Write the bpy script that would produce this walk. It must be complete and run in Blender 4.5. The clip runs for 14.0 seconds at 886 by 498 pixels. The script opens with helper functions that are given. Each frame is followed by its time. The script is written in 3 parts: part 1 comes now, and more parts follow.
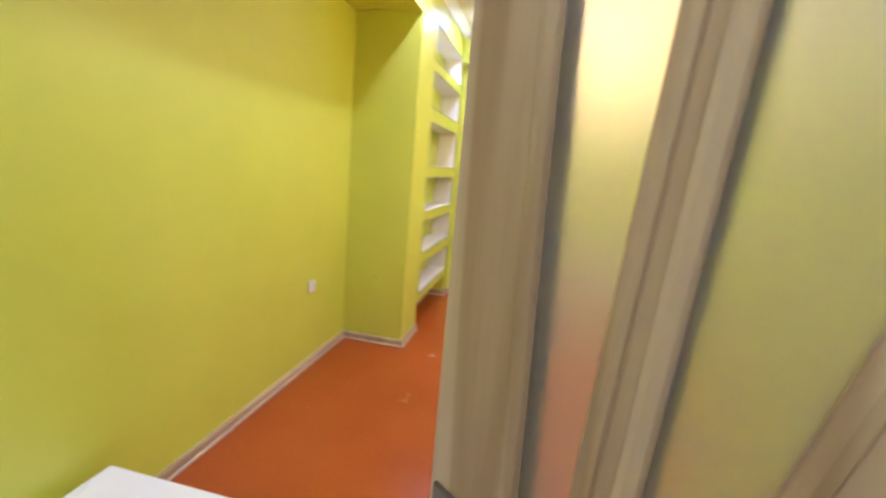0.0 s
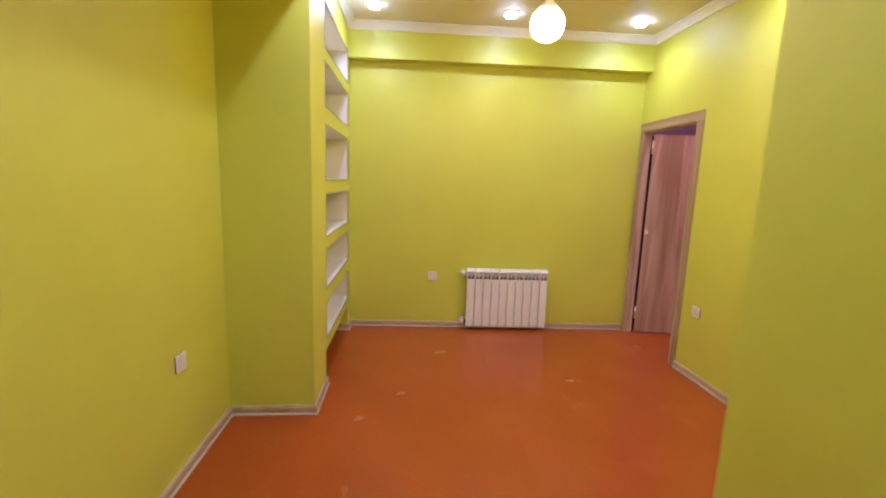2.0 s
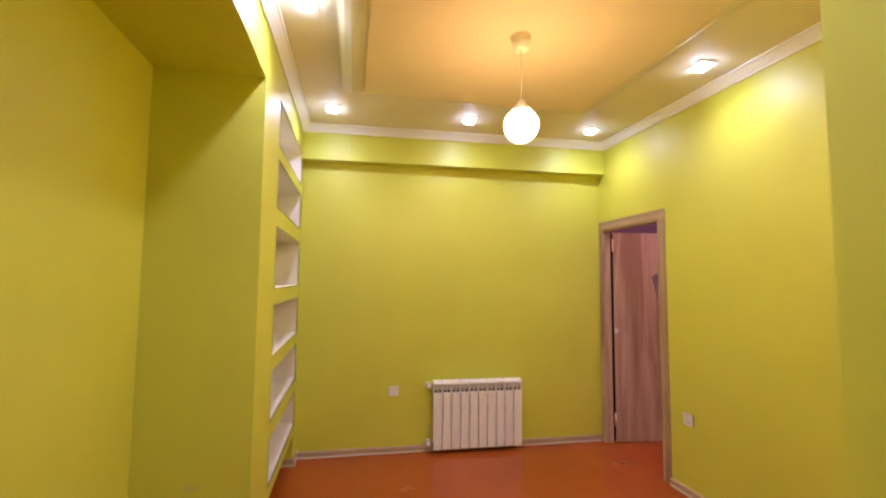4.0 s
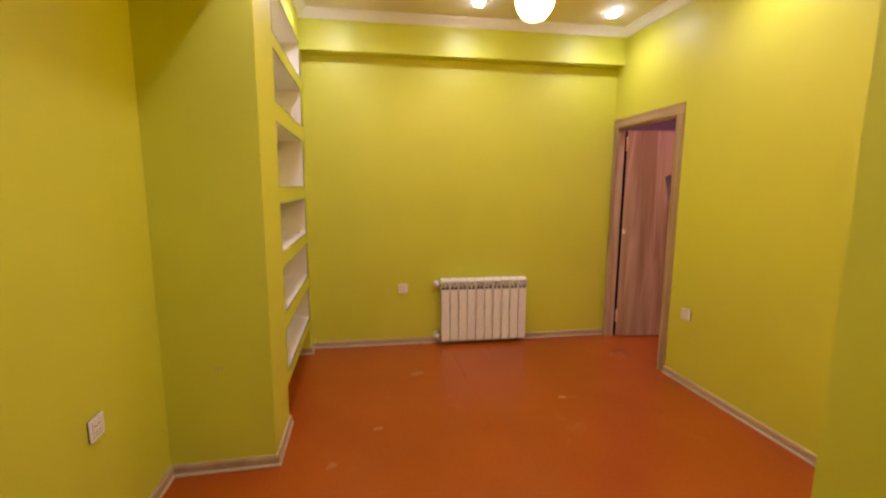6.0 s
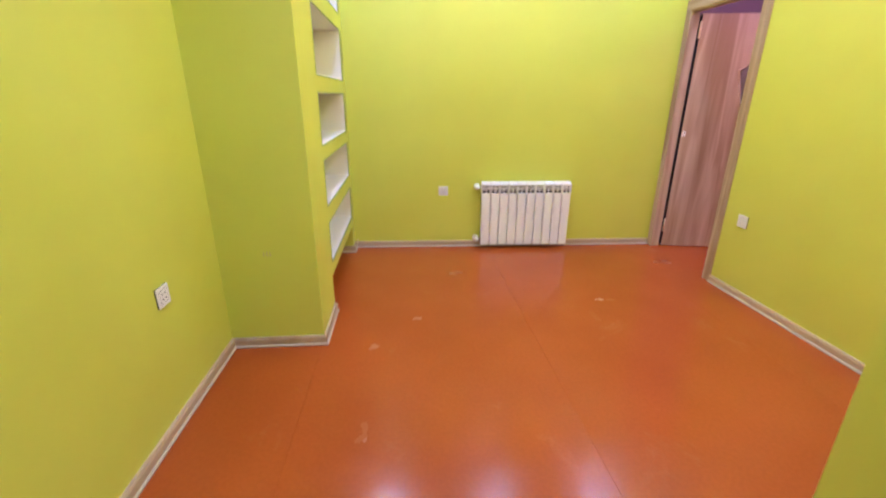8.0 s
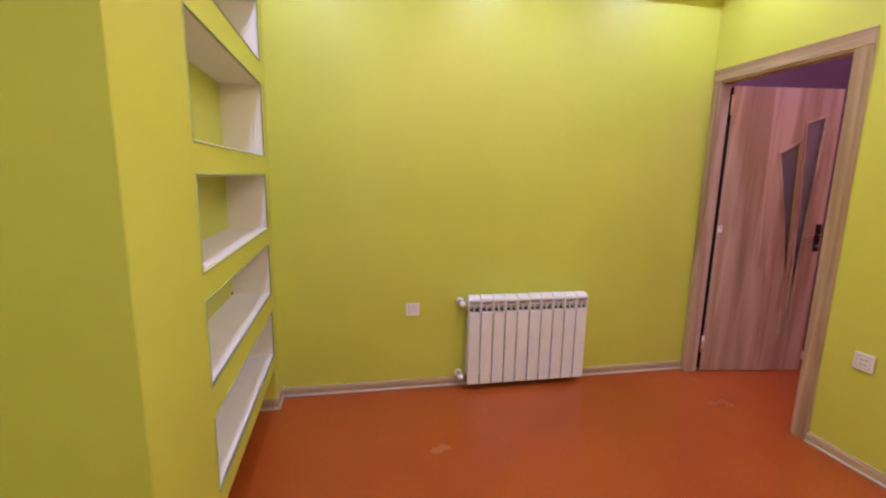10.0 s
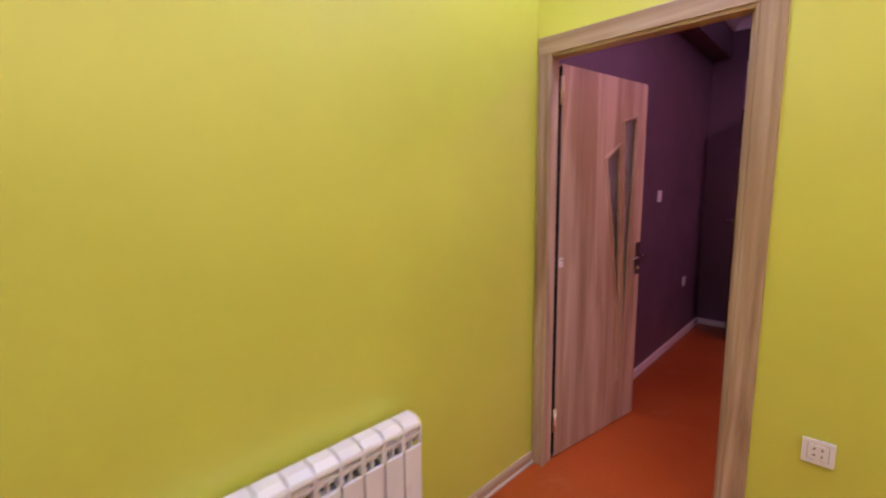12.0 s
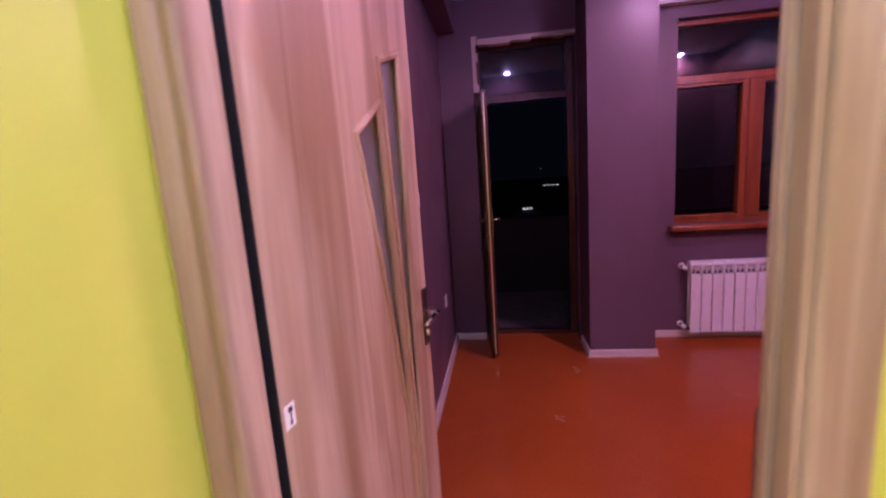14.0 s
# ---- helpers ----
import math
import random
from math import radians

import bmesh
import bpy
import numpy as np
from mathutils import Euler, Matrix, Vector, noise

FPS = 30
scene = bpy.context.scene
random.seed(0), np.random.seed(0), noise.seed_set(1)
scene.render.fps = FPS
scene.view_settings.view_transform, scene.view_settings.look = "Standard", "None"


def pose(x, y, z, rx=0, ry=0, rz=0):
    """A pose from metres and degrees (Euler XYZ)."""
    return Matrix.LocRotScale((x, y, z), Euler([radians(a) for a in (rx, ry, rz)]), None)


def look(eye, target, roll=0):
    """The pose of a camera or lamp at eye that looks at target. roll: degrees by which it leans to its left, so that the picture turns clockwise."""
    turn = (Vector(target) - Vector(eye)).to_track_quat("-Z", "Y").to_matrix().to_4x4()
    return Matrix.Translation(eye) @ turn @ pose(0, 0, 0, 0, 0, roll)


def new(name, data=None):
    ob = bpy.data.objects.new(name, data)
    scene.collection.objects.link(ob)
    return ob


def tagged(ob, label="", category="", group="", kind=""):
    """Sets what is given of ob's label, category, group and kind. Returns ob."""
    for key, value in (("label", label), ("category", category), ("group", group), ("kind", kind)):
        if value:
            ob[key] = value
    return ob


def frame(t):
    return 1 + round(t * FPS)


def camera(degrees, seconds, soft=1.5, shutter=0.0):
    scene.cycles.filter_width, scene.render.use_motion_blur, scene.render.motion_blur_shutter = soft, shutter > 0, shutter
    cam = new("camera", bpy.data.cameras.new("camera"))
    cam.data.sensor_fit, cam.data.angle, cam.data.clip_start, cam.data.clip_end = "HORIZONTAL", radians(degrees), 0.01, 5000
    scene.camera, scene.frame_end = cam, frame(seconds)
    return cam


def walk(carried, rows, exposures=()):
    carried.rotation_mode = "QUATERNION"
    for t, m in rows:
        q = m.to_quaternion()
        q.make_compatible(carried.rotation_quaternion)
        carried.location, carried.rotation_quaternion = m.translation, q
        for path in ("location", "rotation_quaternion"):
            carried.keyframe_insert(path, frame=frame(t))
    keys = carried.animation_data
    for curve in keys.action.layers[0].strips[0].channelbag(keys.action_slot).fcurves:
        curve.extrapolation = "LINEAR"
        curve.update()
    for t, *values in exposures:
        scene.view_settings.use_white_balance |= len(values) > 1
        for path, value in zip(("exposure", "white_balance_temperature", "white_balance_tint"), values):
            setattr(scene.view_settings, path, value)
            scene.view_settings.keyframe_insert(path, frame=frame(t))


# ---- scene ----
cam = camera(91.8, 14.0, soft=2.1, shutter=0.4)
PATH = [
    (0, (0.895, -4.755, 1.448), (0.491, -2.833, 1.070), 4.9),
    (0.5, (0.678, -4.724, 1.417), (0.943, -2.812, 0.893), 7.3),
    (1, (0.606, -4.487, 1.408), (1.078, -2.634, 0.822), 7.4),
    (1.5, (0.604, -4.351, 1.438), (0.82, -2.407, 1.021), 3.7),
    (2, (0.501, -4.175, 1.452), (0.675, -2.207, 1.14), 2.0),
    (2.5, (0.408, -3.97, 1.456), (0.84, -2.049, 1.108), 1.2),
    (3, (0.422, -3.877, 1.456), (0.751, -1.916, 1.244), -0.0),
    (3.2, (0.399, -3.838, 1.463), (0.766, -1.876, 1.332), 0.0),
    (5.3, (0.415, -3.847, 1.514), (0.832, -1.919, 1.845), 0.3),
    (5.5, (0.419, -3.835, 1.489), (0.834, -1.882, 1.608), 0.8),
    (6, (0.427, -3.827, 1.438), (0.791, -1.881, 1.152), 0.3),
    (6.5, (0.434, -3.834, 1.386), (0.75, -1.929, 0.866), 0.4),
    (7, (0.446, -3.833, 1.351), (0.733, -1.975, 0.668), 0.9),
    (7.5, (0.449, -3.837, 1.293), (0.737, -2.067, 0.407), 1.4),
    (8, (0.439, -3.817, 1.327), (0.604, -1.94, 0.656), 0.3),
    (8.5, (0.397, -3.67, 1.337), (0.624, -1.758, 0.795), 0.3),
    (8.7, (0.37, -3.554, 1.369), (0.631, -1.618, 0.944), 0.7),
    (10.8, (0.413, -2.005, 1.343), (0.888, -0.079, 1.09), 0.2),
    (11, (0.491, -1.877, 1.362), (0.896, 0.073, 1.177), -1.9),
    (11.5, (0.696, -1.495, 1.364), (1.624, 0.263, 1.142), -0.4),
    (12, (0.955, -1.181, 1.4), (2.385, 0.188, 1.12), -0.8),
    (12.5, (1.269, -1.02, 1.433), (2.829, 0.218, 1.25), -1.3),
    (13, (1.572, -0.825, 1.404), (3.393, -0.029, 1.186), 0.8),
    (13.2, (1.706, -0.716, 1.428), (3.605, -0.136, 1.191), 1.8),
    (13.5, (1.883, -0.627, 1.419), (3.826, -0.288, 1.093), 1.2),
    (13.7, (2.008, -0.587, 1.406), (3.96, -0.293, 1.083), -0.5),
    (14, (2.201, -0.548, 1.425), (4.155, -0.27, 1.098), -4.0),
]
walk(cam, [(t, look(e, g, r)) for t, e, g, r in PATH],
     exposures=[(0.0, 0.88, 5800, 8), (0.6, 0.64, 6650, 13), (1.1, 0.78, 6250, 12), (1.5, 0.62, 6250, 10), (2.3, 0.37, 6350, 17), (3.2, 0.36, 6350, 19), (5.3, 0.02, 8900, 16), (6.7, 0.42, 8300, 12), (7.5, 0.8, 6300, 4), (8.2, 0.95, 5350, 2), (8.8, 0.55, 5500, 8), (11.0, 0.36, 6000, 18), (12.5, 0.44, 5950, 20), (13.4, 0.68, 5600, 22), (14.0, 1.18, 5200, 25)])

# ---- world and light ----
world = bpy.data.worlds.new("night")
world.use_nodes = True
world.node_tree.nodes["Background"].inputs[0].default_value = (0.010, 0.012, 0.020, 1)
world.node_tree.nodes["Background"].inputs[1].default_value = 0.05
scene.world = world

CEIL = 2.807            # ring of the yellow room's ceiling
SPOT_POWER = 21.0       # watts of one downlight
SPOT_COLOUR = (0.92, 0.90, 1.50)
GLOBE_GLOW = 74.0
VIOLET_POWER = 46.0
VIOLET_COLOUR = (1.0, 0.36, 0.50)


def spot_lamp(name, x, y, z, power, colour, size=165, blend=1.0):
    data = bpy.data.lights.new(name, "SPOT")
    data.energy, data.color, data.spot_size, data.spot_blend, data.shadow_soft_size = power, colour, radians(size), blend, 0.03
    ob = new(name, data)
    ob.location = (x, y, z)
    return ob


# ---- materials ----
def node(nt, kind, **inputs):
    n = nt.nodes.new(kind)
    for k, v in inputs.items():
        n.inputs[k.replace("_", " ")].default_value = v
    return n


def base_material(name, colour, rough=0.5, metal=0.0, spec=0.5):
    m = bpy.data.materials.new(name)
    m.use_nodes = True
    p = m.node_tree.nodes["Principled BSDF"]
    p.inputs["Base Color"].default_value = (*colour, 1)
    p.inputs["Roughness"].default_value = rough
    p.inputs["Metallic"].default_value = metal
    p.inputs["Specular IOR Level"].default_value = spec
    return m


def ramp_between(nt, fac, a, b, lo=0.3, hi=0.7):
    r = nt.nodes.new("ShaderNodeValToRGB")
    r.color_ramp.elements[0].position, r.color_ramp.elements[1].position = lo, hi
    r.color_ramp.elements[0].color, r.color_ramp.elements[1].color = (*a, 1), (*b, 1)
    nt.links.new(fac, r.inputs["Fac"])
    return r.outputs["Color"]


def noise_tex(nt, scale, detail=4.0, stretch=(1, 1, 1), rough=0.55, wave=0.0):
    tc = nt.nodes.new("ShaderNodeTexCoord")
    mp = nt.nodes.new("ShaderNodeMapping")
    mp.inputs["Scale"].default_value = stretch
    nt.links.new(tc.outputs["Object"], mp.inputs["Vector"])
    n = node(nt, "ShaderNodeTexNoise", Scale=scale, Detail=detail, Roughness=rough, Distortion=wave)
    nt.links.new(mp.outputs["Vector"], n.inputs["Vector"])
    return n.outputs["Fac"]


def bump(nt, fac, strength, distance):
    b = node(nt, "ShaderNodeBump", Strength=strength, Distance=distance)
    nt.links.new(fac, b.inputs["Height"])
    p = nt.nodes["Principled BSDF"]
    nt.links.new(b.outputs["Normal"], p.inputs["Normal"])


def mixed(nt, a, b, fac, mode="MIX"):
    m = nt.nodes.new("ShaderNodeMix")
    m.data_type, m.blend_type = "RGBA", mode
    m.inputs["Factor"].default_value = fac
    nt.links.new(a, m.inputs["A"])
    nt.links.new(b, m.inputs["B"])
    return m.outputs["Result"]


def paint(name, a, b, rough, bump_strength=0.12, spec=0.35):
    m = base_material(name, a, rough, spec=spec)
    nt = m.node_tree
    p = nt.nodes["Principled BSDF"]
    nt.links.new(ramp_between(nt, noise_tex(nt, 1.3, 5), a, b, 0.35, 0.65), p.inputs["Base Color"])
    r = ramp_between(nt, noise_tex(nt, 2.1, 3), (rough - 0.06,) * 3, (rough + 0.08,) * 3)
    nt.links.new(r, p.inputs["Roughness"])
    bump(nt, noise_tex(nt, 140, 4, rough=0.6), bump_strength, 0.002)
    wide = node(nt, "ShaderNodeBump", Strength=0.2, Distance=0.005)
    nt.links.new(noise_tex(nt, 3.5, 3), wide.inputs["Height"])
    fine = next(n for n in nt.nodes if n.type == "BUMP" and n != wide)
    nt.links.new(wide.outputs["Normal"], fine.inputs["Normal"])
    return m


YELLOW = paint("yellow_green_paint", (0.592, 0.618, 0.066), (0.632, 0.656, 0.080), 0.46, 0.12, 0.8)
PLUM = paint("plum_paint", (0.130, 0.076, 0.098), (0.150, 0.090, 0.114), 0.40)
WHITE = paint("white_ceiling_paint", (0.80, 0.79, 0.75), (0.83, 0.82, 0.79), 0.6)
CREAM = paint("cream_ceiling_paint", (0.72, 0.64, 0.50), (0.75, 0.67, 0.53), 0.6)
NICHE_WHITE = paint("niche_white_paint", (0.78, 0.75, 0.68), (0.84, 0.81, 0.75), 0.5)
ENAMEL = paint("white_enamel", (0.80, 0.78, 0.74), (0.84, 0.82, 0.78), 0.3, 0.03, 0.5)
PLASTIC = base_material("white_plastic", (0.80, 0.78, 0.73), 0.32)
BEAD = paint("grey_green_corner_bead", (0.25, 0.35, 0.15), (0.40, 0.48, 0.22), 0.6)
BEIGE_EDGE = base_material("beige_edge_band", (0.62, 0.55, 0.43), 0.45)
SHADE_GREY = base_material("throat_shade_grey", (0.10, 0.095, 0.09), 0.6)
DARK = base_material("dark_hole", (0.03, 0.03, 0.03), 0.6)
CHROME = base_material("chrome", (0.75, 0.74, 0.72), 0.16, 1.0)
BRASS = base_material("brass", (0.86, 0.74, 0.48), 0.34, 0.75)
BRONZE = base_material("dark_bronze", (0.18, 0.15, 0.12), 0.3, 1.0)
# Near-black for cabinet feet and the strip that stands for the hinge gap's shade.
RUBBER_AND_GAP = base_material("rubber_and_gap_black", (0.006, 0.006, 0.006), 0.9)


def wood(name, a, b, c, rough, stretch, scale=9.0):
    m = base_material(name, a, rough)
    nt = m.node_tree
    p = nt.nodes["Principled BSDF"]
    broad = ramp_between(nt, noise_tex(nt, scale * 1.3, 2, stretch, 0.5, 1.2), a, b, 0.36, 0.64)
    bands = ramp_between(nt, noise_tex(nt, scale * 0.45, 1, stretch, 0.5, 0.8), (0.82, 0.80, 0.78), (1, 1, 1), 0.40, 0.60)
    fine = ramp_between(nt, noise_tex(nt, scale * 9, 4, stretch, 0.7), c, (1, 1, 1), 0.30, 0.60)
    nt.links.new(mixed(nt, mixed(nt, broad, bands, 1.0, "MULTIPLY"), fine, 0.28, "MULTIPLY"), p.inputs["Base Color"])
    bump(nt, noise_tex(nt, scale * 6, 4, stretch), 0.12, 0.001)
    return m


OAK = wood("oak_laminate", (0.37, 0.245, 0.135), (0.56, 0.42, 0.275), (0.74, 0.70, 0.66), 0.40, (1, 1, 0.07))
OAK_FLAT = wood("oak_laminate_across", (0.37, 0.245, 0.135), (0.56, 0.42, 0.275), (0.74, 0.70, 0.66), 0.40, (1, 0.07, 1))
SKIRT_X = wood("skirting_wood_x", (0.46, 0.33, 0.19), (0.55, 0.42, 0.27), (0.8, 0.76, 0.7), 0.4, (0.06, 1, 1))
SKIRT_Y = wood("skirting_wood_y", (0.46, 0.33, 0.19), (0.55, 0.42, 0.27), (0.8, 0.76, 0.7), 0.4, (1, 0.06, 1))
SKIRT_PALE = base_material("skirting_pale_edge", (0.52, 0.43, 0.31), 0.45)
SKIRT_WHITE = base_material("skirting_white", (0.68, 0.58, 0.50), 0.42)
MAHOGANY = wood("mahogany_stain", (0.22, 0.050, 0.013), (0.31, 0.082, 0.021), (0.6, 0.55, 0.5), 0.28, (1, 1, 0.07))
# Darker copy of MAHOGANY: the recess's shade is put into the balcony door's colour.
SHADED_MAHOGANY = wood("shaded_mahogany_stain", (0.050, 0.016, 0.009), (0.085, 0.026, 0.013), (0.6, 0.55, 0.5), 0.35, (1, 1, 0.07))


def floor_material():
    m = base_material("orange_painted_floor", (0.5, 0.13, 0.02), 0.24, spec=0.32)
    nt = m.node_tree
    p = nt.nodes["Principled BSDF"]
    broad = ramp_between(nt, noise_tex(nt, 1.1, 5), (0.34, 0.066, 0.010), (0.40, 0.084, 0.014), 0.35, 0.68)
    worn = ramp_between(nt, noise_tex(nt, 2.4, 9, (1, 1, 1), 0.72, 0.6), (1, 1, 1), (1.08, 1.5, 2.3), 0.61, 0.72)
    grit = ramp_between(nt, noise_tex(nt, 60, 3), (0.93, 0.93, 0.93), (1, 1, 1), 0.4, 0.6)
    c = mixed(nt, broad, worn, 0.85, "MULTIPLY")
    nt.links.new(mixed(nt, c, grit, 1.0, "MULTIPLY"), p.inputs["Base Color"])
    nt.links.new(ramp_between(nt, noise_tex(nt, 4.0, 6), (0.15,) * 3, (0.27,) * 3, 0.3, 0.75), p.inputs["Roughness"])
    bump(nt, noise_tex(nt, 7, 2), 0.05, 0.004)
    return m


FLOOR = floor_material()


def concrete_material():
    m = base_material("balcony_concrete", (0.28, 0.26, 0.24), 0.8)
    nt = m.node_tree
    p = nt.nodes["Principled BSDF"]
    nt.links.new(ramp_between(nt, noise_tex(nt, 7, 7), (0.07, 0.062, 0.056), (0.12, 0.105, 0.095)), p.inputs["Base Color"])
    bump(nt, noise_tex(nt, 30, 5), 0.4, 0.004)
    return m


CONCRETE = concrete_material()
# Near-black base: the night's darkness on the parapet is put into its colour.
PARAPET = paint("night_black_parapet", (0.012, 0.011, 0.011), (0.018, 0.016, 0.016), 0.7)
CHIPPED = paint("chipped_plaster", (0.50, 0.40, 0.36), (0.62, 0.52, 0.47), 0.7, 0.6)


def glass(name, rough, colour=(0.95, 0.97, 0.96)):
    m = base_material(name, colour, rough)
    p = m.node_tree.nodes["Principled BSDF"]
    p.inputs["Transmission Weight"].default_value = 1.0
    p.inputs["IOR"].default_value = 1.45
    return m


GLASS = glass("window_glass", 0.02)
FROSTED = glass("frosted_glass", 0.42, (0.90, 0.86, 0.84))
FROSTED.node_tree.nodes["Principled BSDF"].inputs["Transmission Weight"].default_value = 0.90


def glow(name, colour, strength):
    m = base_material(name, colour, 0.5)
    p = m.node_tree.nodes["Principled BSDF"]
    p.inputs["Emission Color"].default_value = (*colour, 1)
    p.inputs["Emission Strength"].default_value = strength
    return m


SPOT_GLOW = glow("downlight_glow", (0.56, 0.69, 1.0), 75.0)
VIOLET_GLOW = glow("violet_downlight_glow", (0.70, 0.55, 1.0), 230.0)
GLOBE = glow("opal_globe", (1.0, 0.60, 0.27), GLOBE_GLOW)
CITY = glow("far_town_light", (1.0, 0.88, 0.70), 1.5)
NIGHT = base_material("night_ground", (0.010, 0.010, 0.012), 0.95)


# ---- building helpers ----
def put_box(bm, x0, x1, y0, y1, z0, z1, bevel=0.0, segments=1):
    """A box between two corners, added to bm."""
    m = Matrix.Translation(((x0 + x1) / 2, (y0 + y1) / 2, (z0 + z1) / 2)) @ Matrix.Diagonal((abs(x1 - x0), abs(y1 - y0), abs(z1 - z0), 1))
    made = bmesh.ops.create_cube(bm, size=1.0, matrix=m)
    if bevel > 0:
        edges = list({e for v in made["verts"] for e in v.link_edges})
        bmesh.ops.bevel(bm, geom=edges, offset=bevel, segments=segments, affect="EDGES", profile=0.5)
    return bm


def put_prism(bm, outline, z0, z1):
    """An upright prism over a flat outline."""
    lo = [bm.verts.new((x, y, z0)) for x, y in outline]
    hi = [bm.verts.new((x, y, z1)) for x, y in outline]
    n = len(outline)
    for i in range(n):
        bm.faces.new((lo[i], lo[(i + 1) % n], hi[(i + 1) % n], hi[i]))
    bm.faces.new(list(reversed(lo)))
    bm.faces.new(hi)
    return bm


def put_rod(bm, a, b, r0, r1=None, sides=16):
    """A round rod from a to b."""
    a, b = Vector(a), Vector(b)
    q = (b - a).to_track_quat("Z", "Y").to_matrix().to_4x4()
    m = Matrix.Translation((a + b) / 2) @ q
    bmesh.ops.create_cone(bm, cap_ends=True, segments=sides, radius1=r0, radius2=r0 if r1 is None else r1, depth=(b - a).length, matrix=m)
    return bm


def put_turned(bm, outline, sides=32, m=Matrix()):
    """A turned body: (radius, height) pairs round the z axis."""
    rings = []
    for r, z in outline:
        rings.append([bm.verts.new(m @ Vector((r * math.cos(2 * math.pi * i / sides), r * math.sin(2 * math.pi * i / sides), z))) for i in range(sides)])
    for lo, hi in zip(rings, rings[1:]):
        for i in range(sides):
            bm.faces.new((lo[i], lo[(i + 1) % sides], hi[(i + 1) % sides], hi[i]))
    return bm


def put_sweep(bm, path, profile, across, closed=False):
    """Sweeps a closed profile (offset sideways, offset along 'across') along a flat path, with mitred corners."""
    n = len(path)
    rings = []
    for i, p in enumerate(path):
        p = Vector(p)
        before = Vector(path[i - 1]) if i or closed else None
        after = Vector(path[(i + 1) % n]) if i < n - 1 or closed else None
        d1 = (p - before).normalized() if before is not None else None
        d2 = (after - p).normalized() if after is not None else None
        d1, d2 = d1 if d1 is not None else d2, d2 if d2 is not None else d1
        s1, s2 = d1.cross(across), d2.cross(across)
        side = (s1 + s2).normalized()
        side = side / max(0.35, side.dot(s1))
        rings.append([bm.verts.new(p + side * u + Vector(across) * v) for u, v in profile])
    pairs = list(zip(rings, rings[1:])) + ([(rings[-1], rings[0])] if closed else [])
    k = len(profile)
    for a, b in pairs:
        for i in range(k):
            bm.faces.new((a[i], a[(i + 1) % k], b[(i + 1) % k], b[i]))
    if not closed:
        bm.faces.new(rings[0])
        bm.faces.new(list(reversed(rings[-1])))
    return bm


def mesh_from(name, bm, material, smooth=False):
    bmesh.ops.recalc_face_normals(bm, faces=bm.faces)
    me = bpy.data.meshes.new(name)
    bm.to_mesh(me)
    bm.free()
    me.materials.append(material)
    if smooth:
        me.polygons.foreach_set("use_smooth", [True] * len(me.polygons))
    return me


def part(name, bm, material, parent=None, label="", smooth=False):
    """Links a bmesh as one mesh object, under a thing or part where one is given."""
    ob = new(name, mesh_from(name, bm, material, smooth))
    if parent is not None:
        ob.parent = parent
    if label:
        tagged(ob, label)
    return ob


def box_part(name, dims, material, parent=None, label="", bevel=0.0, segments=1):
    return part(name, put_box(bmesh.new(), *dims, bevel, segments), material, parent, label)


def structure(name, bm, material, label, category, smooth=False):
    return tagged(part(name, bm, material, None, "", smooth), label, category, "", "structure")


def boxes(*dims):
    bm = bmesh.new()
    for d in dims:
        put_box(bm, *d)
    return bm


def thing(name, m, label, category, group=""):
    ob = new(name)
    ob.empty_display_size = 0.1
    ob.matrix_basis = m
    return tagged(ob, label, category, group)


# ---- plan of the yellow room ----
LEFT, NICHE, EAST, NEAR = -0.542, -0.040, 2.742, 1.430      # wall faces along x
NORTH, PIER, RETURN, ENTRY = 0.012, -1.645, -3.10, -5.85    # wall faces along y
EAST_BACK = 2.802                                           # the door wall's face in the plum room
DOOR_Y0, DOOR_Y1, DOOR_TOP = -0.917, -0.143, 1.992          # opening in the door wall
HALL_X = 3.2

floor = structure("floor", boxes((-0.75, 6.02, -6.0, 0.26, -0.12, -0.003)), FLOOR, "glossy orange-brown painted board floor, lightly scuffed", "floor")

structure("wall_west", boxes((LEFT - 0.2, LEFT, ENTRY, PIER, 0, CEIL)), YELLOW, "yellow-green painted plaster wall", "wall")
SKEW = -0.034                                              # the north wall runs slightly out of square


def north(x):
    return NORTH + SKEW * x


structure("wall_north", put_prism(bmesh.new(), [(LEFT - 0.2, north(LEFT - 0.2)), (EAST_BACK, north(EAST_BACK)), (EAST_BACK, 0.26), (LEFT - 0.2, 0.26)], 0, CEIL + 0.1),
          YELLOW, "yellow-green painted plaster wall", "wall")
structure("wall_east", boxes((EAST, EAST_BACK - 0.004, RETURN, DOOR_Y0, 0, CEIL), (EAST, EAST_BACK - 0.004, DOOR_Y1, NORTH, 0, CEIL),
                             (EAST, EAST_BACK - 0.004, DOOR_Y0, DOOR_Y1, DOOR_TOP, CEIL)), YELLOW, "yellow-green painted wall with a doorway", "wall")
structure("wall_return", boxes((NEAR, EAST_BACK, RETURN - 0.13, RETURN, 0, CEIL)), YELLOW, "yellow-green painted return wall", "wall")
ENTRY_Y0, ENTRY_Y1 = -5.47, -4.70                          # doorway through which the walk came in
structure("wall_near", boxes((NEAR, NEAR + 0.10, ENTRY_Y1, RETURN - 0.13, 0, CEIL), (NEAR, NEAR + 0.10, ENTRY, ENTRY_Y0, 0, CEIL),
                             (NEAR, NEAR + 0.10, ENTRY_Y0, ENTRY_Y1, DOOR_TOP, CEIL)), YELLOW, "yellow-green painted wall ending in a corner", "wall")
structure("wall_south", boxes((LEFT - 0.2, NEAR + 0.10, ENTRY - 0.15, ENTRY, 0, CEIL)), YELLOW, "yellow-green painted wall behind", "wall")
